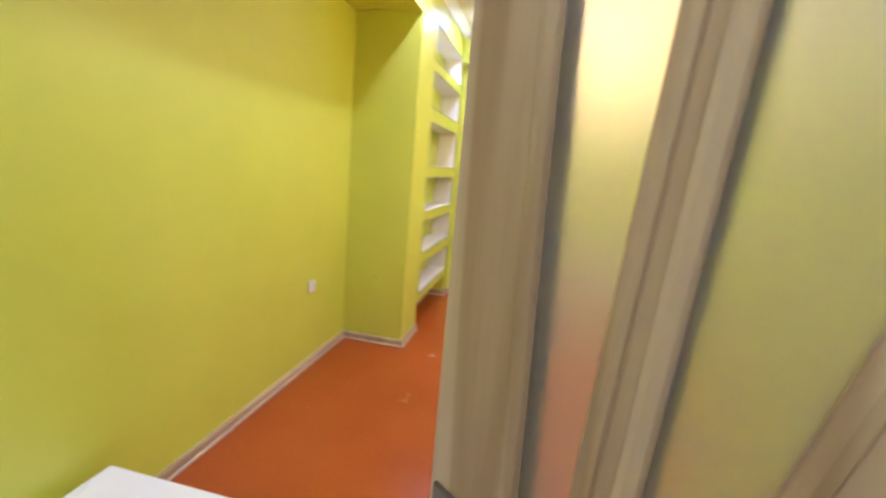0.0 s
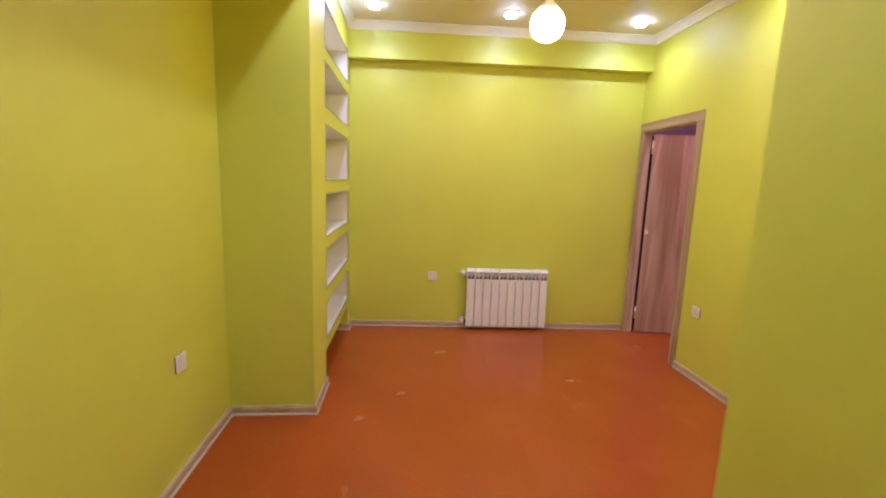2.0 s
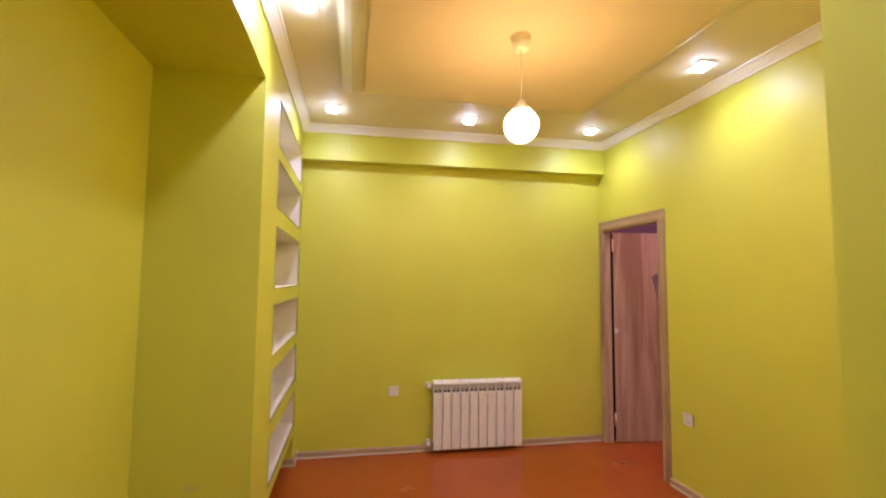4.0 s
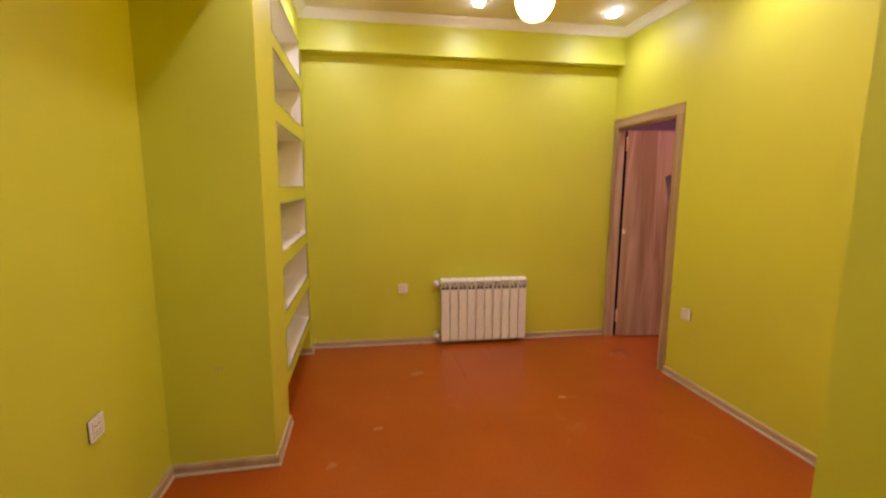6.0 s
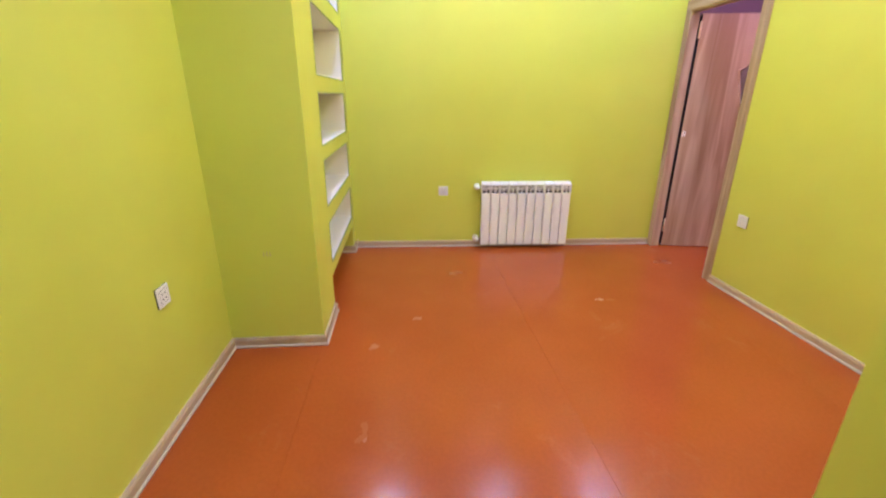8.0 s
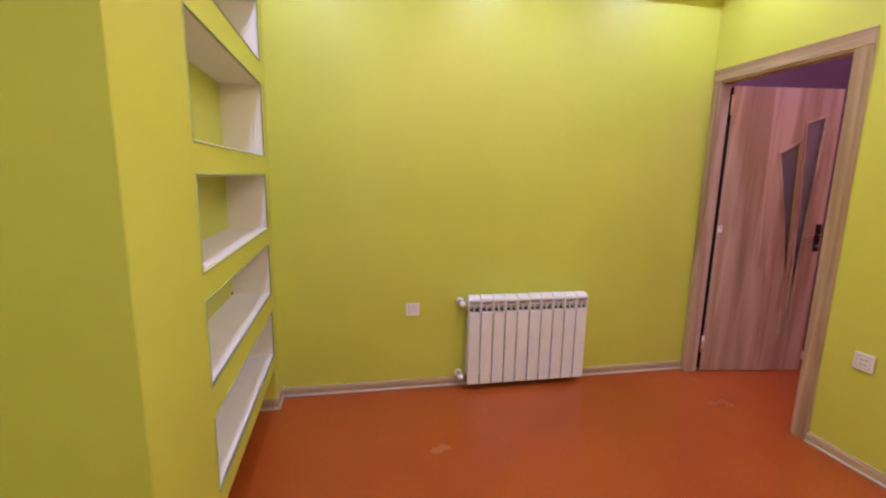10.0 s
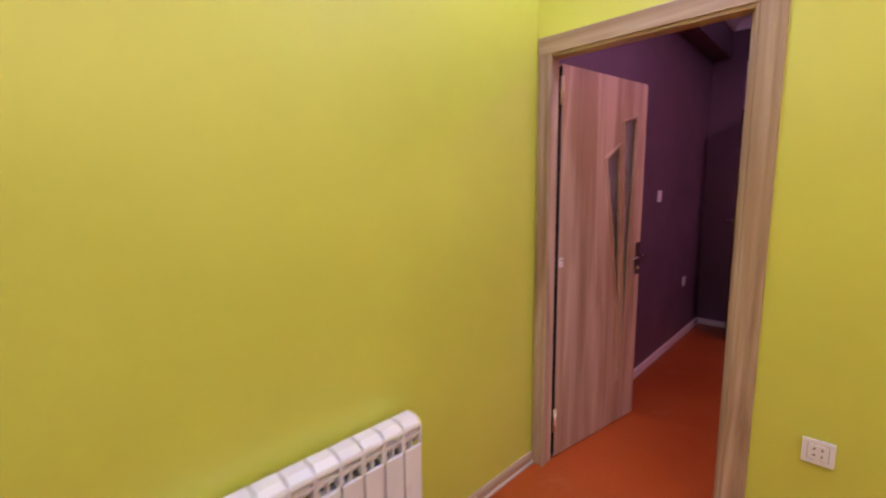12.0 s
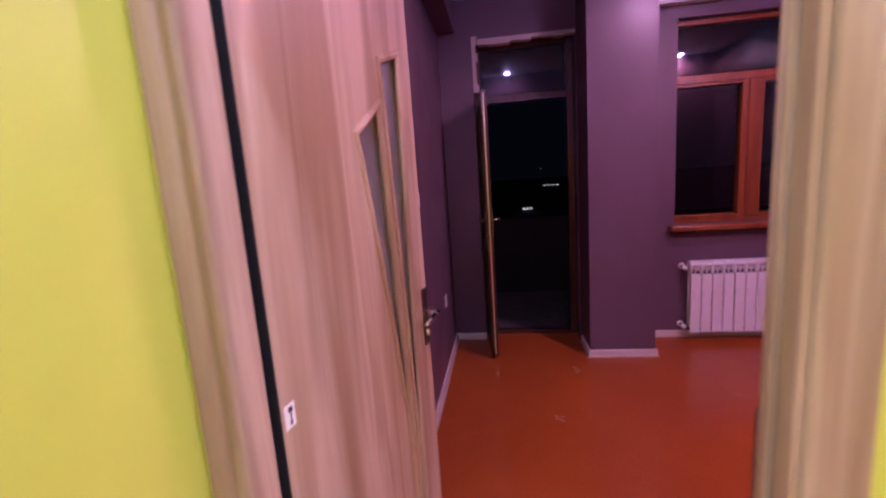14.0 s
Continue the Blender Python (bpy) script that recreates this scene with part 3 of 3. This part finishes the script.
def radiator(m, count, valves, label):
    ob = thing("radiator", m, label, "radiator")
    for i in range(count):
        sec = new("section", SECTION)
        sec.parent, sec.location = ob, (0.08 * i, 0, 0)
        head = new("section_head", HEAD)
        head.parent = sec
        louvre = new("louvre", LOUVRE)
        louvre.parent = sec
        throat = new("throat", THROAT)
        throat.parent = sec
    for z in (0.075, 0.535):
        part("header_pipe", put_rod(bmesh.new(), (0.01, -0.046, z), (0.08 * count - 0.01, -0.046, z), 0.017), ENAMEL, ob)
    if valves:
        for z in (0.045, 0.527):
            bm = put_rod(bmesh.new(), (0.006, -0.046, z), (-0.035, -0.046, z), 0.013)
            put_rod(bm, (-0.035, -0.046, z), (-0.035, 0.0, z), 0.011)
            v = part("valve", bm, CHROME, ob, "chrome angle valve", True)
            bm = bmesh.new()
            put_turned(bm, ((0.0, 0.0), (0.016, 0.0), (0.019, 0.006), (0.019, 0.026), (0.015, 0.034), (0.0, 0.036)), 20,
                       Matrix.Translation((-0.035, -0.052, z)) @ pose(0, 0, 0, 90, 0, 0))
            part("valve_cap", bm, PLASTIC, v, "white plastic valve cap", True)
            bm = bmesh.new()
            put_turned(bm, ((0.012, 0.0), (0.026, 0.0), (0.024, 0.005), (0.012, 0.007)), 20, Matrix.Translation((-0.035, 0.0, z)) @ pose(0, 0, 0, 90, 0, 0))
            part("pipe_rose", bm, PLASTIC, v, "", True)
    return ob


radiator(pose(1.108, north(1.108) - 0.010, 0.040, 0, 0, math.degrees(math.atan(SKEW))), 10, True, "white ten-section aluminium radiator under the north wall")
radiator(pose(WIN_WALL - 0.012, -1.99, 0.070, 0, 0, -90), 9, True, "white aluminium radiator below the plum room window")


# ---- sockets and switches ----
def socket(m, label, kind="socket"):
    """Plate on the plane y = 0, facing -y."""
    ob = thing("wall_" + kind, m, label, kind)
    part("back_frame", put_box(bmesh.new(), -0.040, 0.040, -0.006, 0.0, -0.040, 0.040), DARK, ob, "dark gap behind the plate")
    part("plate", put_box(bmesh.new(), -0.042, 0.042, -0.0105, -0.005, -0.042, 0.042, 0.0022, 2), PLASTIC, ob)
    if kind == "socket":
        well = part("well", put_box(bmesh.new(), -0.026, 0.026, -0.0115, -0.009, -0.026, 0.026, 0.002), PLASTIC, ob)
        bm = bmesh.new()
        for x in (-0.010, 0.010):
            for z in (-0.011, 0.011):
                put_rod(bm, (x, -0.0122, z), (x, -0.0108, z), 0.0034, sides=10)
        part("holes", bm, DARK, well)
        bm = bmesh.new()
        for d in ((-0.028, 0.028, 0.0265, 0.0275), (-0.028, 0.028, -0.0275, -0.0265), (-0.0275, -0.0265, -0.0265, 0.0265), (0.0265, 0.0275, -0.0265, 0.0265)):
            put_box(bm, d[0], d[1], -0.0106, -0.0095, d[2], d[3])
        part("seam", bm, DARK, ob)
    else:
        part("rocker", put_box(bmesh.new(), -0.028, 0.028, -0.014, -0.009, -0.028, 0.028, 0.003), PLASTIC, ob)
    return ob


socket(pose(0.772, north(0.772), 0.524, 0, 0, -1.95), "white four-hole wall socket on the yellow-green wall")
socket(pose(LEFT, -2.18, 0.572, 0, 0, 90), "white wall socket low on the yellow-green wall")
socket(pose(EAST, -1.165, 0.526, 0, 0, -90), "white wall socket beside the door frame")
socket(pose(5.24, PLUM_N, 0.528), "white wall socket on the plum wall")
socket(pose(4.44, PLUM_N, 1.318), "white light switch on the plum wall", "switch")


# ---- lamps ----
def downlight(x, y, z, power, colour, glow_material, label, group, cone=162, blend=0.95):
    ob = thing("ceiling_spotlight", pose(x, y, z), label, "spotlight", group)
    bm = bmesh.new()
    for d in ((-0.055, 0.055, 0.036, 0.055), (-0.055, 0.055, -0.055, -0.036), (-0.055, -0.036, -0.036, 0.036), (0.036, 0.055, -0.036, 0.036)):
        put_box(bm, d[0], d[1], d[2], d[3], -0.009, -0.0005)
    part("bezel", bm, PLASTIC, ob, "white square bezel")
    part("lens", put_box(bmesh.new(), -0.035, 0.035, -0.035, 0.035, -0.030, -0.001, 0.004), glow_material, ob, "bright white lens")
    spot_lamp("spot", x, y, z - 0.034, power, colour, cone, blend)
    return ob


# Row near y=-3 assumed by symmetry; last three unseen, added for entry light.
for x, y, k in ((0.22, -0.525, 1), (1.31, -0.525, 1), (2.40, -0.525, 1), (0.15, -1.80, 1), (2.44, -1.70, 1), (0.15, -3.05, 1), (1.30, -2.98, 1), (2.40, -2.90, 1), (0.15, -4.30, 0.55), (0.15, -5.50, 1.15), (1.10, -5.50, 1.15)):
    downlight(x, y, CEIL, k * SPOT_POWER, SPOT_COLOUR, SPOT_GLOW, "lit square ceiling spotlight in a white bezel, one of a partly added ring", "spotlights round the ceiling")
# Middle one guessed from a window glint; last one unseen, added for the column.
for x, y, power, colour in ((3.06, -0.72, 0.20 * VIOLET_POWER, VIOLET_COLOUR), (2.98, -3.05, 1.65 * VIOLET_POWER, (1.0, 0.39, 0.48)), (4.25, -1.95, 0.80 * VIOLET_POWER, (1.0, 0.37, 0.44))):
    downlight(x, y, PLUM_CEIL, power, colour, VIOLET_GLOW, "lit violet ceiling spotlight in a white bezel, one of a partly added set", "spotlights of the plum room", 172, 0.3)


def pendant(x, y, top, centre):
    ob = thing("pendant_lamp", pose(x, y, top), "opal glass globe pendant lamp, lit, on a thin cord", "pendant lamp")
    d = centre - top
    part("canopy", put_turned(bmesh.new(), ((0.0, 0.0), (0.050, 0.0), (0.046, -0.03), (0.036, -0.065), (0.010, -0.070), (0.0, -0.070))), PLASTIC, ob, "white plastic canopy", True)
    part("cord", put_rod(bmesh.new(), (0, 0, -0.068), (0, 0, d + 0.11), 0.003, sides=8), PLASTIC, ob, "thin white cord")
    part("holder", put_turned(bmesh.new(), ((0.0, d + 0.128), (0.014, d + 0.124), (0.022, d + 0.105), (0.046, d + 0.082), (0.050, d + 0.066))), PLASTIC, ob, "", True)
    r = 0.083
    outline = [(max(0.024, r * math.sin(a)) if i == 0 else r * math.sin(a), d + r * math.cos(a)) for i, a in enumerate([radians(35 + 145 * k / 18) for k in range(19)])]
    part("globe", put_turned(bmesh.new(), outline), GLOBE, ob, "glowing opal glass globe", True)


pendant(1.185, -1.925, 2.69, 2.245)

# ---- low white cabinet by the entry ----
cab = thing("low_cabinet", pose(-0.490, -3.660, 0), "low white cabinet with a beige edge band beside the wall", "cabinet")
box_part("body", (0.01, 0.66, -0.86, -0.012, 0.03, 0.272), ENAMEL, cab, bevel=0.002)
top = box_part("top", (0, 0.68, -0.88, 0, 0.272, 0.290), ENAMEL, cab, bevel=0.0015)
box_part("edge_band", (0, 0.68, 0.0, 0.002, 0.272, 0.2895), BEIGE_EDGE, top)
box_part("back_rim", (-0.008, 0.0, -0.88, -0.20, 0.05, 0.296), BEIGE_EDGE, cab, "beige back panel edge")
for y in (-0.84, -0.05):
    for x in (0.04, 0.56):
        box_part("foot", (x - 0.02, x + 0.02, y - 0.02, y + 0.02, 0.0, 0.03), RUBBER_AND_GAP, cab)


# ---- balcony door ----
def balcony_door():
    ob = tagged(new("door_3"), "mahogany balcony door frame with a glass transom", "door frame", "", "structure")
    x0, x1, f = FAR + 0.11, FAR + 0.17, 0.055
    box_part("post", (x0, x1, BALC_Y0, BALC_Y0 + f, 0.0, BALC_TOP), SHADED_MAHOGANY, ob, bevel=0.004)
    box_part("post", (x0, x1, BALC_Y1 - f, BALC_Y1, 0.0, BALC_TOP), SHADED_MAHOGANY, ob, bevel=0.004)
    box_part("head", (x0, x1, BALC_Y0 + f, BALC_Y1 - f, BALC_TOP - 0.06, BALC_TOP), SHADED_MAHOGANY, ob, bevel=0.004)
    box_part("transom_bar", (x0, x1, BALC_Y0 + f, BALC_Y1 - f, 2.00, 2.06), SHADED_MAHOGANY, ob, bevel=0.004)
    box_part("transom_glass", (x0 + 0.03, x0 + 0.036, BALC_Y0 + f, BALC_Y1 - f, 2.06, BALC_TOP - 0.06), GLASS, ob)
    box_part("threshold", (x0, x1 + 0.02, BALC_Y0 + f, BALC_Y1 - f, 0.0, 0.03), SHADED_MAHOGANY, ob, bevel=0.004)
    bm = bmesh.new()
    rng = random.Random(5)
    for k in range(9):
        y = BALC_Y1 - 0.05 - k * 0.083
        put_box(bm, FAR - 0.003 - rng.random() * 0.004, FAR + 0.06, y - 0.084, y, BALC_TOP - 0.022 - rng.random() * 0.03, BALC_TOP - 0.001)
    for k in range(7):
        put_box(bm, FAR - 0.002 - rng.random() * 0.004, FAR + 0.06, BALC_Y1 - 0.026 - rng.random() * 0.02, BALC_Y1 - 0.001, 2.08 + k * 0.06, 2.14 + k * 0.06)
    part("reveal_plaster", bm, CHIPPED, ob, "chipped unpainted plaster of the reveal")
    leaf = thing("balcony_door_leaf", pose(FAR + 0.115, BALC_Y1 - 0.048, 0.03, 0, 0, 184.0), "mahogany glazed balcony door leaf, standing open", "door")
    w, h = 0.57, 1.985
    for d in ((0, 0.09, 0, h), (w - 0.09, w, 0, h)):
        box_part("stile", (d[0], d[1], -0.022, 0.022, d[2], d[3]), SHADED_MAHOGANY, leaf, bevel=0.004)
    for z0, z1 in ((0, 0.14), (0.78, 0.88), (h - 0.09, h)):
        box_part("rail", (0.09, w - 0.09, -0.022, 0.022, z0, z1), SHADED_MAHOGANY, leaf, bevel=0.004)
    box_part("panel", (0.09, w - 0.09, -0.009, 0.009, 0.14, 0.78), SHADED_MAHOGANY, leaf)
    box_part("pane", (0.09, w - 0.09, -0.003, 0.003, 0.88, h - 0.09), GLASS, leaf)
    box_part("edge_strip", (w, w + 0.002, -0.006, 0.002, 0.02, h - 0.02), BRASS, leaf, "pale metal weather strip on the edge")
    for side in (-1, 1):
        plate = part("lock_plate", put_box(bmesh.new(), w - 0.065, w - 0.030, side * 0.022, side * 0.028, 0.93, 1.13, 0.002), CHROME, leaf)
        bm = put_lever(bmesh.new(), side)
        bm.transform(Matrix.Translation((w - 0.047, 0, 1.06)))
        part("lever", bm, CHROME, plate, "chrome lever handle", True)


balcony_door()


# ---- window ----
def window():
    ob = tagged(new("window_1"), "mahogany-stained wooden window with transom lights, night outside", "window", "", "structure")
    x0, x1 = FAR + 0.04, FAR + 0.11
    f = 0.07
    bar = lambda name, y0, y1, z0, z1, parent, dx=0.0: box_part(name, (x0 + dx, x1, y0, y1, z0, z1), MAHOGANY, parent, bevel=0.004)
    bar("frame_post", WIN_Y0, WIN_Y0 + f, WIN_Z0, WIN_Z1, ob)
    bar("frame_post", WIN_Y1 - f * 0.2, WIN_Y1, WIN_Z0, WIN_Z1, ob)
    bar("frame_head", WIN_Y0 + f, WIN_Y1 - f * 0.2, WIN_Z1 - f * 0.6, WIN_Z1, ob)
    bar("frame_foot", WIN_Y0 + f, WIN_Y1 - f * 0.2, WIN_Z0, WIN_Z0 + 0.035, ob)
    bar("transom", WIN_Y0 + f, WIN_Y1 - f * 0.2, 1.998, 2.055, ob, -0.012)
    mid = -2.485
    bar("mullion", mid - 0.05, mid + 0.05, WIN_Z0 + 0.035, 1.998, ob, -0.010)
    box_part("transom_pane", (x0 + 0.03, x0 + 0.036, WIN_Y0 + f, WIN_Y1 - f * 0.2, 2.055, WIN_Z1 - f * 0.6), GLASS, ob)
    for y0, y1 in ((WIN_Y0 + f, mid - 0.05), (mid + 0.05, WIN_Y1 - f * 0.2)):
        sash = new("sash")
        sash.parent = ob
        s = 0.05
        for d in ((y0, y0 + s, WIN_Z0 + 0.035, 1.998), (y1 - s * 0.15, y1, WIN_Z0 + 0.035, 1.998), (y0 + s, y1 - s * 0.15, WIN_Z0 + 0.035, WIN_Z0 + 0.065), (y0 + s, y1 - s * 0.15, 1.974, 1.998)):
            bar("sash_bar", *d, sash, -0.006)
        box_part("pane", (x0 + 0.03, x0 + 0.036, y0 + s, y1 - s * 0.15, WIN_Z0 + 0.065, 1.974), GLASS, sash)
    box_part("window_sill", (WIN_WALL - 0.10, x0, WIN_Y0 - 0.05, WIN_Y1 + 0.05, WIN_Z0 - 0.042, WIN_Z0 - 0.001), MAHOGANY, ob, "mahogany window sill", 0.008, 2)


window()

# ---- small marks ----
def small(name, bm, material, label, category):
    return tagged(part(name, bm, material), label, category)


bm = bmesh.new()
for k in range(3):
    put_box(bm, -0.310 + k * 0.016, -0.306 + k * 0.016, PIER - 0.0008, PIER + 0.001, 0.532, 0.556)
small("pencil_mark", bm, SKIRT_PALE, "faint three-stroke mark on the yellow-green pier", "mark")
bm = put_rod(bmesh.new(), (NICHE + 0.022, NORTH - 0.012, 0.045), (NICHE + 0.028, NORTH - 0.030, 0.085), 0.005, sides=10)
small("cable_end", bm, BRASS, "short cable stub above the skirting corner", "cable")
small("cable_hole", put_rod(bmesh.new(), (NICHE_BACK, -0.145, 0.704), (NICHE_BACK + 0.004, -0.145, 0.704), 0.008, sides=12), DARK, "dark cable hole at the back of a niche", "hole")
small("cable_hole", put_rod(bmesh.new(), (NICHE_BACK, -0.30, 0.345), (NICHE_BACK + 0.004, -0.30, 0.345), 0.009, sides=12), DARK, "dark cable hole at the back of a niche", "hole")

# ---- scuffs on the floor paint ----
SCUFF = paint("worn_floor_paint", (0.370, 0.088, 0.018), (0.400, 0.108, 0.028), 0.3)
bm = bmesh.new()
rng = random.Random(23)
for x, y, size, turn in ((0.24, -2.36, 0.06, 75), (0.24, -1.71, 0.05, 60), (0.82, -0.68, 0.07, 10), (1.80, -1.23, 0.06, 0), (2.60, -0.58, 0.08, 15), (0.49, -1.39, 0.04, 30), (-0.265, -2.67, 0.010, 0),
                         (5.19, -1.03, 0.06, 20), (4.56, -0.83, 0.04, 50)):
    for k in range(5):
        a = radians(turn) + rng.uniform(-0.3, 0.3)
        cx, cy = x + rng.uniform(-0.8, 0.8) * size * math.cos(a), y + rng.uniform(-0.8, 0.8) * size * math.sin(a)
        rim = []
        for i in range(9):
            t = 2 * math.pi * i / 9
            u, v = size * rng.uniform(0.25, 0.6) * math.cos(t), size * rng.uniform(0.12, 0.34) * math.sin(t)
            rim.append(bm.verts.new((cx + u * math.cos(a) - v * math.sin(a), cy + u * math.sin(a) + v * math.cos(a), 0.0003 + 0.0001 * k)))
        bm.faces.new(rim)
tagged(part("scuff_marks", bm, SCUFF), "pale scuff marks worn into the orange floor paint", "scuff marks", "", "stuff")

# ---- far town at night ----
bm = bmesh.new()
rng = random.Random(11)
for k in range(26):
    y, z = rng.uniform(-180, 70), rng.uniform(-9, 6)
    s = rng.uniform(0.06, 0.2)
    put_box(bm, 240, 240.4, y, y + s * rng.uniform(1, 3), z, z + s)
for k in range(4):
    put_box(bm, 200, 200.4, -20.0 - k * 1.9, -19.76 - k * 1.9, -5.2, -4.96)
for k in range(3):
    put_box(bm, 150, 150.4, -8.2 - k * 1.2, -8.06 - k * 1.2, -11.1, -10.5)
tagged(part("far_lights", bm, CITY), "scattered far town lights at night", "town lights", "", "stuff")

# ---- painted floor sheets ----
SHEET_X = (-0.75, -0.05, 1.172, 2.392, 3.612, 4.832, 6.02)
rng = random.Random(3)
for i, (x0, x1) in enumerate(zip(SHEET_X, SHEET_X[1:])):
    cuts = [-6.0] + [-5.35 + (1.0 if i % 2 else 0.0) + 2.44 * k for k in range(2)] + [0.26]
    for y0, y1 in zip(cuts, cuts[1:]):
        w, h = x1 - x0 - 0.0005, y1 - y0 - 0.0005
        bm = put_box(bmesh.new(), x0 + 0.00025, x0 + 0.00025 + w, y0 + 0.00025, y0 + 0.00025 + h, -0.003, rng.uniform(-0.0002, 0.0), 0.0002)
        part("floor_sheet", bm, FLOOR, floor)
